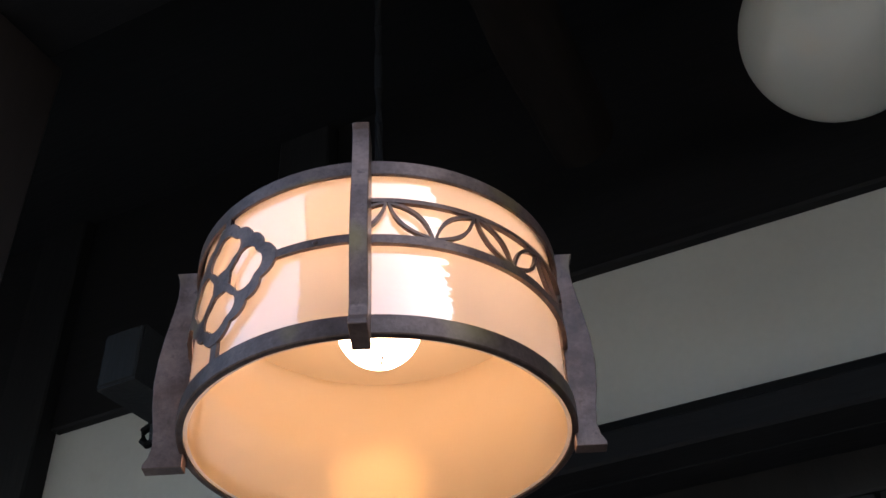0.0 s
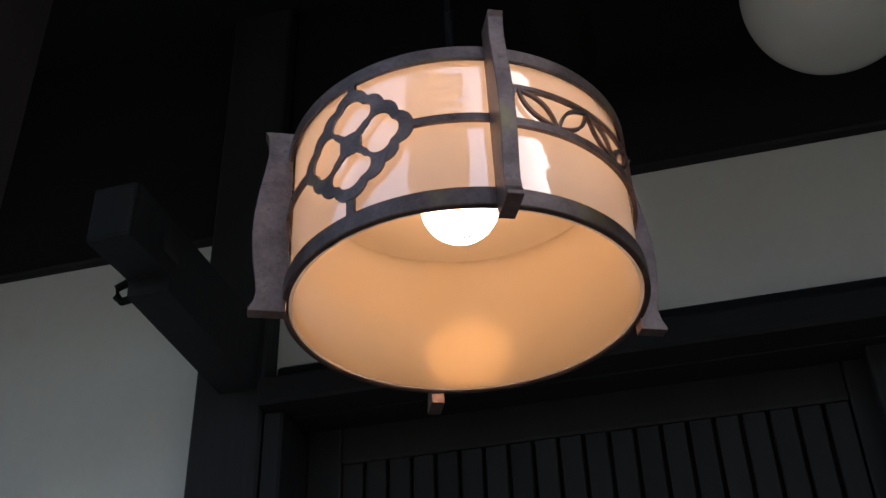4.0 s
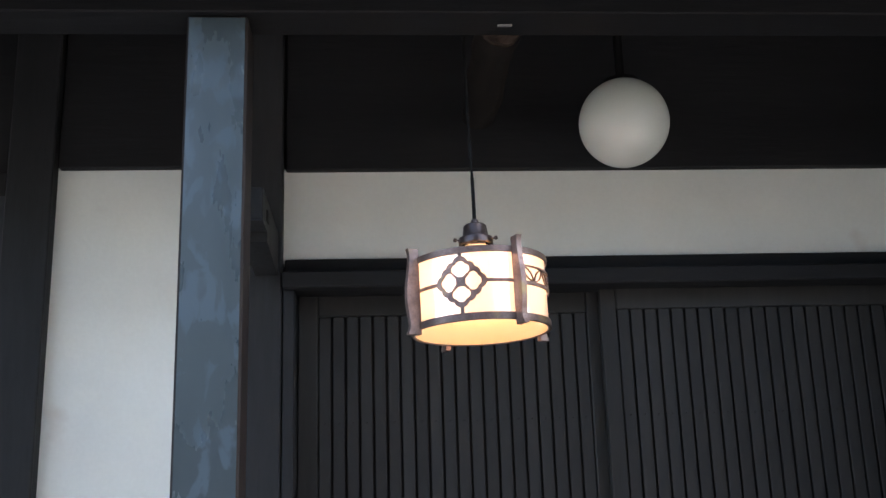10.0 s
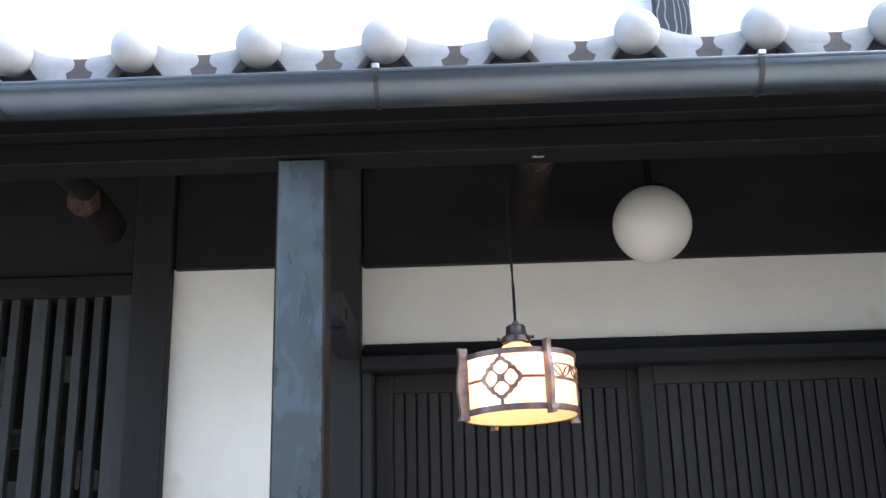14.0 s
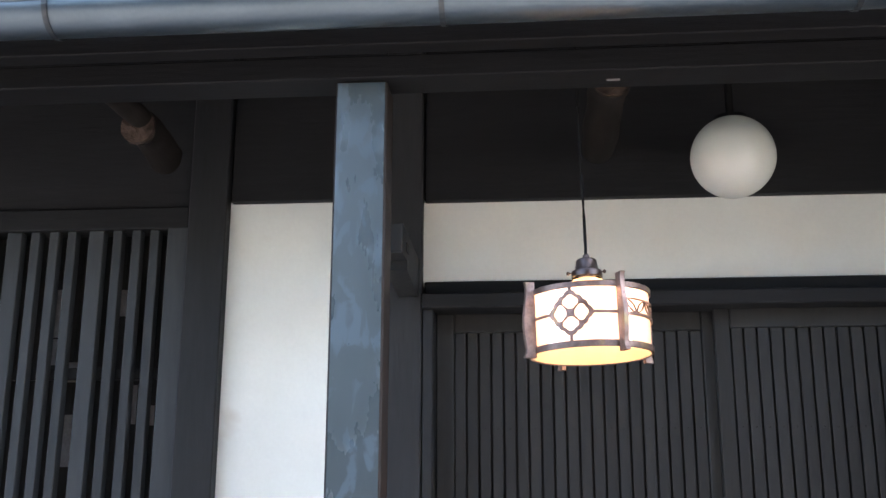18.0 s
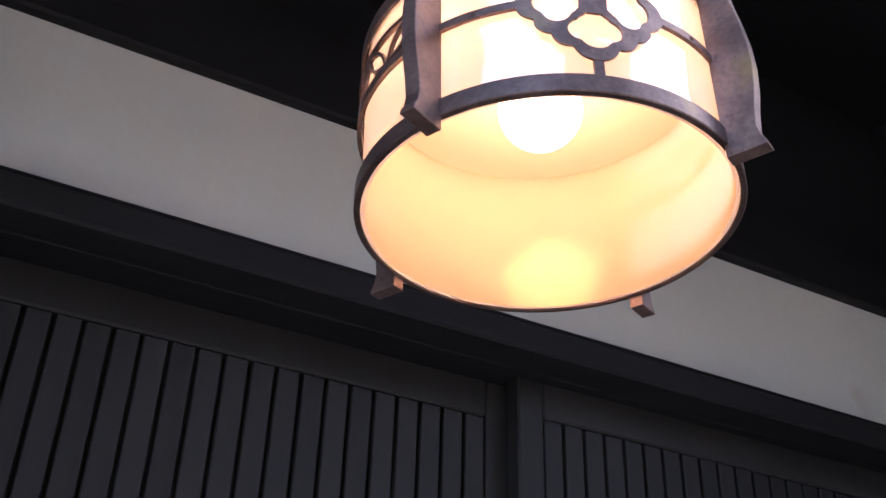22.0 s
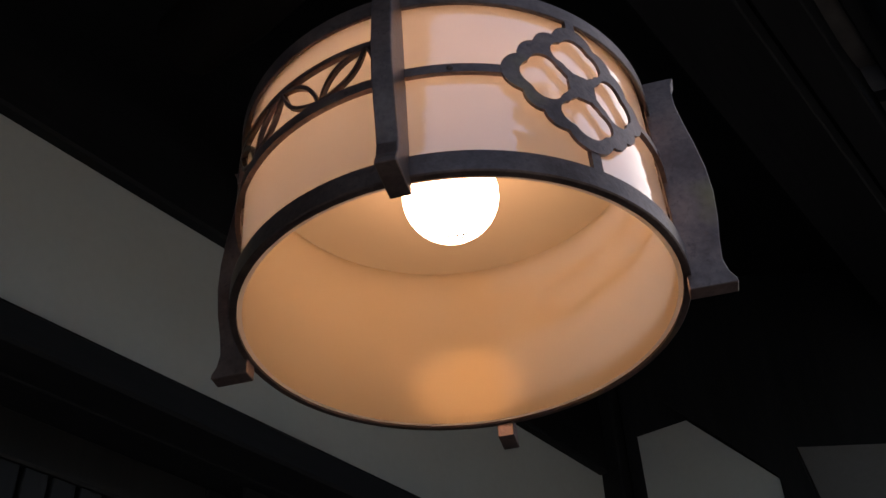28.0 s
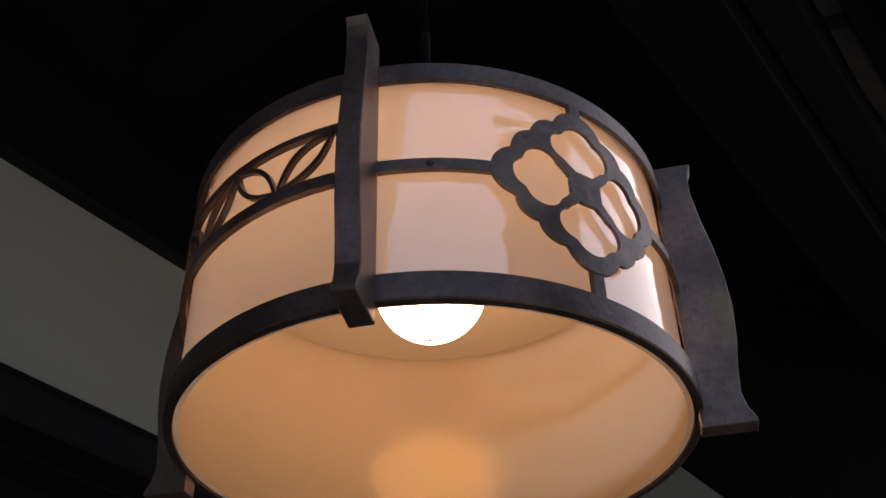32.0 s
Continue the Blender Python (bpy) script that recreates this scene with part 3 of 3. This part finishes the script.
for i in range(28):
    group, k = divmod(i, 4)
    x = 1.181 - 0.2615 * group - (0.0, 0.057, 0.1165, 0.1835)[k]
    mesh = wide if k == 3 else thin
    if mesh is None:
        half = 0.0235 if k == 3 else 0.0140
        ob = box("lattice_bar", -half, half, -0.022, 0.012, 0.9, 2.304, BAR_WOOD, win, "", 0.002)
        thin, wide = (thin, ob.data) if k == 3 else (ob.data, wide)
    else:
        ob = new("lattice_bar", mesh)
        ob.parent = win
    ob.location = (x, 0, 0)
PALE_PAPER = mat("greyed_paper", (0.20, 0.19, 0.18), 0.8, vary=0.3, scale=30, fine=120, bump=0.1)
for x0, x1, z0, z1 in ((-1.566, -1.530, 2.060, 2.144), (-1.772, -1.735, 1.995, 2.147), (-1.708, -1.673, 1.600, 1.756), (-1.518, -1.484, 1.727, 1.845), (-1.450, -1.426, 1.723, 1.783), (-1.775, -1.741, 1.909, 1.990), (-1.710, -1.680, 1.855, 1.917)):
    box("paper_slip", x0 + 2.6, x1 + 2.6, 0.100, 0.1015, z0, z1, PALE_PAPER, win, "greyed paper slip behind the bars", 0)
    box("slip_thread", (x0 + x1) / 2 + 2.5995, (x0 + x1) / 2 + 2.6005, 0.1005, 0.1010, z1, 2.372, CORD, win, "", 0)
# The unlit room is a black sheet behind the bars.
box("dark_room_back", -0.5, 1.289, 0.55, 0.58, 0.6, 2.9, MARK_AND_GAP_SHADE, win)

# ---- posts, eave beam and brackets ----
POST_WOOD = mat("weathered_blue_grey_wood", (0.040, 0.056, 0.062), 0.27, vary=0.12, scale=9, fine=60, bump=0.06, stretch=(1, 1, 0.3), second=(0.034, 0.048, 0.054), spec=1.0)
qn, ql = POST_WOOD.node_tree.nodes, POST_WOOD.node_tree.links
drip, dr, dm, dx, dc = qn.new("ShaderNodeTexNoise"), qn.new("ShaderNodeValToRGB"), qn.new("ShaderNodeMapping"), qn.new("ShaderNodeMix"), qn.new("ShaderNodeTexCoord")
drip.inputs["Scale"].default_value, drip.inputs["Detail"].default_value, drip.inputs["Distortion"].default_value = 26.0, 3.0, 0.5
dm.inputs["Scale"].default_value = (1.0, 1.0, 0.45)
dr.color_ramp.elements[0].position, dr.color_ramp.elements[1].position = 0.55, 0.61
dx.data_type = "RGBA"
ql.new(dc.outputs["Object"], dm.inputs["Vector"])
ql.new(dm.outputs[0], drip.inputs["Vector"])
ql.new(drip.outputs[0], dr.inputs[0])
ql.new(dr.outputs[0], dx.inputs[0])
ql.new(qn["Principled BSDF"].inputs["Base Color"].links[0].from_socket, dx.inputs[6])
dx.inputs[7].default_value = (0.053, 0.077, 0.094, 1)
ql.new(dx.outputs[2], qn["Principled BSDF"].inputs["Base Color"])
# Brown-stained sides and back, darkened further in colour for their lack of light.
post_unlit_sides = mat("unlit_brown_post_wood", (0.020, 0.016, 0.015), 0.6, vary=0.35, scale=8, fine=60, bump=0.2, stretch=(1, 1, 0.15), spec=0.15)
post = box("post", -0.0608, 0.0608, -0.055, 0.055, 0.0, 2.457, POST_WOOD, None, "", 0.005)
post.data.materials.append(post_unlit_sides)
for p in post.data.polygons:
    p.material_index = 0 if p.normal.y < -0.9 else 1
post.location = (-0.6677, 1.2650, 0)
tagged(post, "weathered blue-grey painted timber post carrying the eave beam", "post")
beam = box("eave_beam", -4.0, 4.0, 1.196, 1.300, 2.458, 2.514, EAVE_SHADE_WOOD)
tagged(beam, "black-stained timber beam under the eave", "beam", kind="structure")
fascia = box("eave_fascia", -4.0, 4.0, 1.140, 1.194, 2.515, 2.64, EAVE_SHADE_WOOD)
tagged(fascia, "dark board closing the eave edge", "trim", kind="structure")

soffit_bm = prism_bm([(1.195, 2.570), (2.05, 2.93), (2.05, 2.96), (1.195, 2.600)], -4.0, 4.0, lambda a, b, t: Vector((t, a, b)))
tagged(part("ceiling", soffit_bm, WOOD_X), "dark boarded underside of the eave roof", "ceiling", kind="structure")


CUT_END = mat("pale_brown_cut_end", (0.060, 0.042, 0.034), 0.85, spec=0.1, vary=0.6, scale=40, fine=120, bump=0.6)


def log_bracket(x, start, label):
    """A rough round log running back to the house, its front end hewn off at start behind the beam."""
    log = empty("log_bracket", (x, 1.15, 2.487), label, "bracket", "log brackets")
    bm = tube_bm([(0, start + 0.008 + (0.610 - start) * i / 10, 0.012 * math.sin(i * 0.5)) for i in range(11)], 0.049, 18)
    for v in bm.verts:
        v.co += noise.noise_vector(v.co * 14) * 0.008
    smooth(part("log", bm, LOG, log), 1.0)
    bm = bmesh.new()
    rings = [[bm.verts.new((r * math.cos(2 * math.pi * j / 18), start - 0.004 * q, r * math.sin(2 * math.pi * j / 18))) for j in range(18)] for q, r in enumerate((0.047, 0.030, 0.012))]
    for p, q in zip(rings, rings[1:]):
        for j in range(18):
            bm.faces.new((p[j], p[(j + 1) % 18], q[(j + 1) % 18], q[j]))
    bm.faces.new(rings[-1])
    lower = [bm.verts.new((v.co.x, start + 0.020, v.co.z)) for v in rings[0]]
    for j in range(18):
        bm.faces.new((lower[j], lower[(j + 1) % 18], rings[0][(j + 1) % 18], rings[0][j]))
    bm.faces.new(lower[::-1])
    for v in bm.verts:
        v.co += noise.noise_vector(v.co * 60) * 0.005
    bmesh.ops.recalc_face_normals(bm, faces=bm.faces)
    part("cut_end", bm, CUT_END, log, "rough brown cut end")
    if start > 0.2:
        bm = tube_bm([(-0.012 + 0.02 * i / 6, 0.151 + (start + 0.02 - 0.151) * i / 6, 0.022) for i in range(7)], 0.030, 14)
        for v in bm.verts:
            v.co += noise.noise_vector(v.co * 16) * 0.008
        smooth(part("tenon", bm, LOG, log), 1.0)
    return log


log_bracket(-1.335, 0.380, "rough dark notched log bracket under the eaves by the lattice window")
log_bracket(-0.08, 0.150, "rough dark log bracket under the eaves above the pendant lantern")

arm = empty("bracket_arm", (-0.635, W - 0.047, 2.13), "dark notched wooden bracket arm jutting from the house pillar", "bracket")
ARM = [(1.527, 2.119), (1.626, 2.120), (1.628, 2.097), (W - 0.047, 2.080), (W - 0.047, 2.192), (1.531, 2.199)]
part("arm", prism_bm([(a - W + 0.047, b - 2.13) for a, b in ARM], -0.029, 0.029, lambda a, b, t: Vector((t, a, b))), WOOD, arm)
# The arm's slot is a black patch on its face, not a hole.
box("wedge", 0.0291, 0.0325, -0.300, -0.262, 0.010, 0.036, MARK_AND_GAP_SHADE, arm, "dark patch in place of a shaded slot in the arm", 0.001)
box("end_cap", -0.0285, 0.0285, -0.3755, -0.3705, -0.008, 0.066, WOOD, arm, "", 0.002)

hook = part("hook", tube_bm([(-0.0, 0, 0), (-0.02, 0, -0.002), (-0.028, 0.0, 0.006), (-0.029, 0.0, 0.02), (-0.014, 0.0, 0.026)], 0.0055, 8), CORD)
hook.location = (-0.663, 1.646, 2.106)
tagged(hook, "small bent black iron hook in the bracket arm", "hook")
tag = box("paper_tag", -0.015, 0.015, -0.004, 0.004, 0.0, 0.002, mat("grey_paper", (0.2, 0.19, 0.18), 0.8), None, "", 0.0)
tag.location = (-0.080, 1.250, 2.4556)
tagged(tag, "small white paper tag under the eave beam", "tag")

# ---- the eave roof ----
roof = empty("roof", (0, 1.01, 2.6197), "tiled eave roof with white mortar balls along its edge", "roof", kind="structure")
SLOPE = math.atan2(0.38, 0.95)
up_the_roof = Matrix.Rotation(SLOPE, 4, "X")
ball_me = wing_me = wingl_me = pan_me = rib_me = face_me = None


def repeat(name, me, make, material, x, y=0.0, z=0.0, sharp=0.7):
    if me is None:
        ob = smooth(part(name, make(), material, roof), sharp)
    else:
        ob = new(name, me)
        ob.parent = roof
    ob.location = (x, y, z)
    return ob.data


def ball_make():
    bm = bmesh.new()
    bmesh.ops.create_uvsphere(bm, u_segments=28, v_segments=18, radius=0.0535)
    for v in bm.verts:
        v.co *= 1 + 0.02 * noise.noise(v.co * 25)
    return bm


def wing_make(sign, wide, shoulder):
    """A flat-faced plaster flank: hollow slope from the ball's shoulder to a rounded end, cut under the ball."""
    out = []
    for i in range(11):
        u = i / 10
        out.append((0.036 + (wide - 0.056) * u, -0.006 + shoulder * (1 - u) ** 1.7))
    for i in range(1, 8):
        g = math.pi / 2 - math.pi * i / 8
        out.append((wide - 0.020 + 0.020 * math.cos(g), -0.026 + 0.020 * math.sin(g)))
    out += [(wide - 0.020, -0.048), (wide - 0.012, -0.072), (0.074, -0.074), (0.046, -0.034), (0.036, -0.024)]
    bm = prism_bm([(sign * a, b) for a, b in out], -0.012, 0.03, lambda a, b, t: Vector((a, t, b)))
    rim = [e for e in bm.edges if all(v.co.y < 0 for v in e.verts)]
    bmesh.ops.bevel(bm, geom=rim, offset=0.003, segments=2, affect="EDGES", profile=0.5)
    return bm


def pan_make():
    n = 12
    outline = [(-0.10 + 0.20 * i / n, -0.030 - 0.022 * math.cos((i / n - 0.5) * math.pi)) for i in range(n + 1)]
    outline += [(a, b + 0.040) for a, b in reversed(outline)]
    return prism_bm(outline, 0.0, 0.95, lambda a, b, t: up_the_roof.to_3x3() @ Vector((a, t, b)))


def rib_make():
    bm = lathe_bm([(0.0, 0.0), (0.046, 0.0), (0.046, 0.235), (0.050, 0.236), (0.050, 0.27), (0.046, 0.27), (0.046, 0.50), (0.050, 0.501), (0.050, 0.535), (0.046, 0.535), (0.046, 0.98), (0.0, 0.98)], 20)
    bmesh.ops.rotate(bm, verts=bm.verts, cent=(0, 0, 0), matrix=(up_the_roof @ Matrix.Rotation(-math.pi / 2, 4, "X")).to_3x3())
    return bm


PITCH = 0.2948
for i in range(-11, 13):
    x = -0.4437 + PITCH * i
    ball_me = repeat("mortar_ball", ball_me, ball_make, MORTAR, x, 0.0, 0.045)
    wing_me = repeat("mortar_wing", wing_me, lambda: wing_make(1, 0.152, 0.034), MORTAR, x, 0.02, 0.043)
    wingl_me = repeat("mortar_wing_short", wingl_me, lambda: wing_make(-1, 0.119, 0.012), MORTAR, x, 0.02, 0.043)
    pan_me = repeat("pan_tile", pan_me, pan_make, BROWN_TILE, x + PITCH / 2, 0.068, 0.014)
    face_me = repeat("tile_face", face_me, lambda: box_bm(0.110, PITCH - 0.085, 0.010, 0.040, -0.045, 0.034, 0.004), BROWN_TILE, x)
    rib_me = repeat("round_tile", rib_me, rib_make, TILE, x, 0.068, 0.030)
box("tile_edge", -4.0, 4.0, 0.052, 0.062, 0.036, 0.043, TILE, roof)
box("roof_deck", -4.0, 4.0, 0.06, 0.10, -0.04, 0.0, WOOD_X, roof)

# ---- gutter ----
STRAP = mat("dull_strap_metal", (0.035, 0.04, 0.045), 0.4, metal=0.3, vary=0.2, scale=20, fine=120, bump=0.05)
gutter = empty("gutter", (0, 1.020, 2.5640), "slate-blue half-round rain gutter with steel brackets", "gutter")
gp = [(0.061 * math.cos(g), 0.061 * math.sin(g)) for g in np.linspace(math.pi, 2 * math.pi, 22)]
gi = [(0.0578 * math.cos(g), 0.0578 * math.sin(g)) for g in np.linspace(2 * math.pi, math.pi, 22)]
smooth(part("channel", prism_bm(gp + gi, -4.0, 4.0, lambda a, b, t: Vector((t, a, b))), GUTTER, gutter), 0.6)
smooth(part("rolled_rim", tube_bm([(-4.0, -0.0605, 0.0), (4.0, -0.0605, 0.0)], 0.0048, 10), GUTTER, gutter), 1.0)
for i in range(-4, 5):
    x = -0.4596 + 0.8694 * i
    strap = [(0.0626 * math.cos(g), 0.0626 * math.sin(g)) for g in np.linspace(math.pi, 2 * math.pi, 16)]
    strap += [(0.0647 * math.cos(g), 0.0647 * math.sin(g)) for g in np.linspace(2 * math.pi, math.pi, 16)]
    part("strap", prism_bm(strap, -0.006, 0.006, lambda a, b, t: Vector((x + t, a, b))), STRAP, gutter, "dull grey metal strap")
    box("clip", x - 0.008, x + 0.008, -0.070, -0.043, 0.003, 0.014, STEEL, gutter, "shiny steel clip", 0.001)

# ---- upper storey ----
upper = empty("wall_upper", (0, W, 0), "white plaster wall of the upper storey", "wall", kind="structure")
# Paler than the lower plaster: its open-sky brightness is put into the colour.
box("plaster_wall", -4.0, 4.0, 0.0, 0.1, 3.0, 6.0, mat("skylit_white_plaster", (0.82, 0.825, 0.81), 0.85, vary=0.05, scale=2.2, fine=90, bump=0.08), upper)
FIGURED = mat("weathered_figured_wood", (0.022, 0.028, 0.034), 0.6, vary=0.3, scale=8, fine=60, bump=0.2, stretch=(1, 1, 0.2))
fn, fl = FIGURED.node_tree.nodes, FIGURED.node_tree.links
wave = fn.new("ShaderNodeTexWave")
wave.bands_direction = "X"
for key, value in (("Scale", 11.0), ("Distortion", 15.0), ("Detail", 1.5), ("Detail Scale", 0.9)):
    wave.inputs[key].default_value = value
fm, fc = fn.new("ShaderNodeMapping"), fn.new("ShaderNodeTexCoord")
fm.inputs["Scale"].default_value = (1.6, 1.0, 0.55)
fr_, fx = fn.new("ShaderNodeValToRGB"), fn.new("ShaderNodeMix")
fr_.color_ramp.elements[0].position, fr_.color_ramp.elements[1].position = 0.90, 0.97
fx.data_type = "RGBA"
old = fn["Principled BSDF"].inputs["Base Color"].links[0].from_socket
fl.new(fc.outputs["Object"], fm.inputs["Vector"])
fl.new(fm.outputs[0], wave.inputs["Vector"])
fl.new(wave.outputs["Fac"], fr_.inputs[0])
fl.new(fr_.outputs[0], fx.inputs[0])
fl.new(old, fx.inputs[6])
fx.inputs[7].default_value = (0.20, 0.22, 0.24, 1)
fl.new(fx.outputs[2], fn["Principled BSDF"].inputs["Base Color"])
box("post", 0.386, 0.502, -0.05, -0.001, 3.0, 6.0, FIGURED, upper, "weathered dark post with pale grain")
SLAT_WOOD = mat("weathered_slat_wood", (0.125, 0.125, 0.12), 0.75, vary=0.6, scale=11, fine=55, bump=0.5, stretch=(1.6, 1.6, 0.12), second=(0.050, 0.050, 0.048))
win2 = empty("window_2", (-1.0, W, 3.4586), "upper window with weathered grey wooden slats", "window", kind="structure")
me = None
for i in range(44):
    if me is None:
        ob = box("slat", -0.018, 0.018, -0.085, -0.045, 0.0, 1.0, SLAT_WOOD, win2, "", 0.002)
        me = ob.data
    else:
        ob = new("slat", me)
        ob.parent = win2
    ob.location = (1.351 - 0.07524 * i, 0, 0)
box("rail", -2.2, 1.41, -0.044, -0.012, 0.065, 0.115, WOOD_X, win2)
# Black sheet on the wall in place of a shaded opening.
box("opening", -2.2, 1.41, -0.010, -0.001, 0.12, 1.0, MARK_AND_GAP_SHADE, win2)

# ---- side wall by the door ----
side = empty("wall_side", (1.215, 1.4, 0), "dark timber side wall with small white plaster fields", "wall", kind="structure")
box("backing", 0.004, 0.10, -0.42, W - 1.4 - 0.048, 0.0, 3.0, WOOD, side)


def field(outline, m=PLASTER):
    part("plaster_field", prism_bm(outline, 0.0, 0.003, lambda a, b, t: Vector((t, a - 1.4, b))), m, side)


field([(1.860, 2.037), (1.866, 2.449), (1.752, 2.447), (1.588, 2.264), (1.588, 2.199), (1.741, 2.192)])
# Second field, in a darker grey than the first.
field([(1.545, 2.317), (1.31, 2.248), (1.03, 2.175), (1.03, 2.104), (1.52, 2.168)], mat("dark_grey_plaster", (0.16, 0.155, 0.145), 0.85, vary=0.15, scale=3, fine=90, bump=0.1))
bm = prism_bm([(1.588, 2.185), (1.588, 2.268), (1.79, 2.50), (1.71, 2.50), (1.547, 2.325), (1.522, 2.165)], -0.012, -0.001, lambda a, b, t: Vector((t, a - 1.4, b)))
part("slanting_brace", bm, WOOD, side)

label_card = empty("label_card", (1.220, W - 0.045, 2.043), "small white printed card on the dark door pillar", "label")
box("paper", -0.014, 0.014, -0.0015, 0.0, -0.009, 0.009, PLASTER, label_card, "white paper", 0.0004)
for z in (-0.005, 0.0, 0.005):
    box("printed_line", -0.010, 0.010, -0.0021, -0.0016, z - 0.001, z + 0.001, MARK_AND_GAP_SHADE, label_card, "", 0)
red_plate = box("red_plate", -0.025, 0.025, -0.003, 0.0, -0.034, 0.034, RED, None, "", 0.001)
red_plate.location = (1.213, W - 0.0455, 1.879)
tagged(red_plate, "small plain red enamel plate on the door pillar", "plate")

body = empty("house_shell", (0, 1.947, 0), "plain dark rear walls of the house", "wall", kind="structure")
box("wall_beyond", 1.302, 4.0, 0.0, 0.1, 0.0, 2.98, WOOD, body)
box("wall_beyond", -4.0, -3.11, 0.0, 0.1, 0.0, 2.98, WOOD, body)
box("wall_below_window", -3.1, -1.312, 0.0, 0.1, 0.0, 0.79, WOOD, body)
box("rear_wall", -4.0, 4.0, 5.0, 5.1, 0.0, 6.0, WOOD, body)
for x in (-4.0, 3.9):
    box("end_wall", x, x + 0.1, 0.102, 4.998, 0.0, 6.0, WOOD, body)
box("house_top", -4.2, 4.2, -0.6, 5.4, 6.01, 6.15, WOOD_X, body)

# ---- street, and unseen fronts added across it ----
ground = box("ground", -60, 60, -60, 60, -0.2, 0.0, STONE, None, "", 0)
tagged(ground, "grey paved street", "ground", kind="structure")
# Added out of view: bounces light, hides part of the sky.
across = empty("unseen_wall_across", (0, -7.0, 0), "unseen pale front added across the street to shape light and reflections", "wall", kind="structure")
box("house_front", -14, 14, -3.0, 0.0, 0.0, 4.6, PLASTER, across)
# Tall block added for the dark band mirrored in the drum.
box("tall_front", -2.3, 1.9, 0.045, 2.6, 0.0, 7.8, WOOD_X, across)
# Dark band added so the gutter's underside mirrors something dark.
box("dark_lower_storey", -14, 14, 0.001, 0.04, 0.0, 3.0, WOOD_X, across)
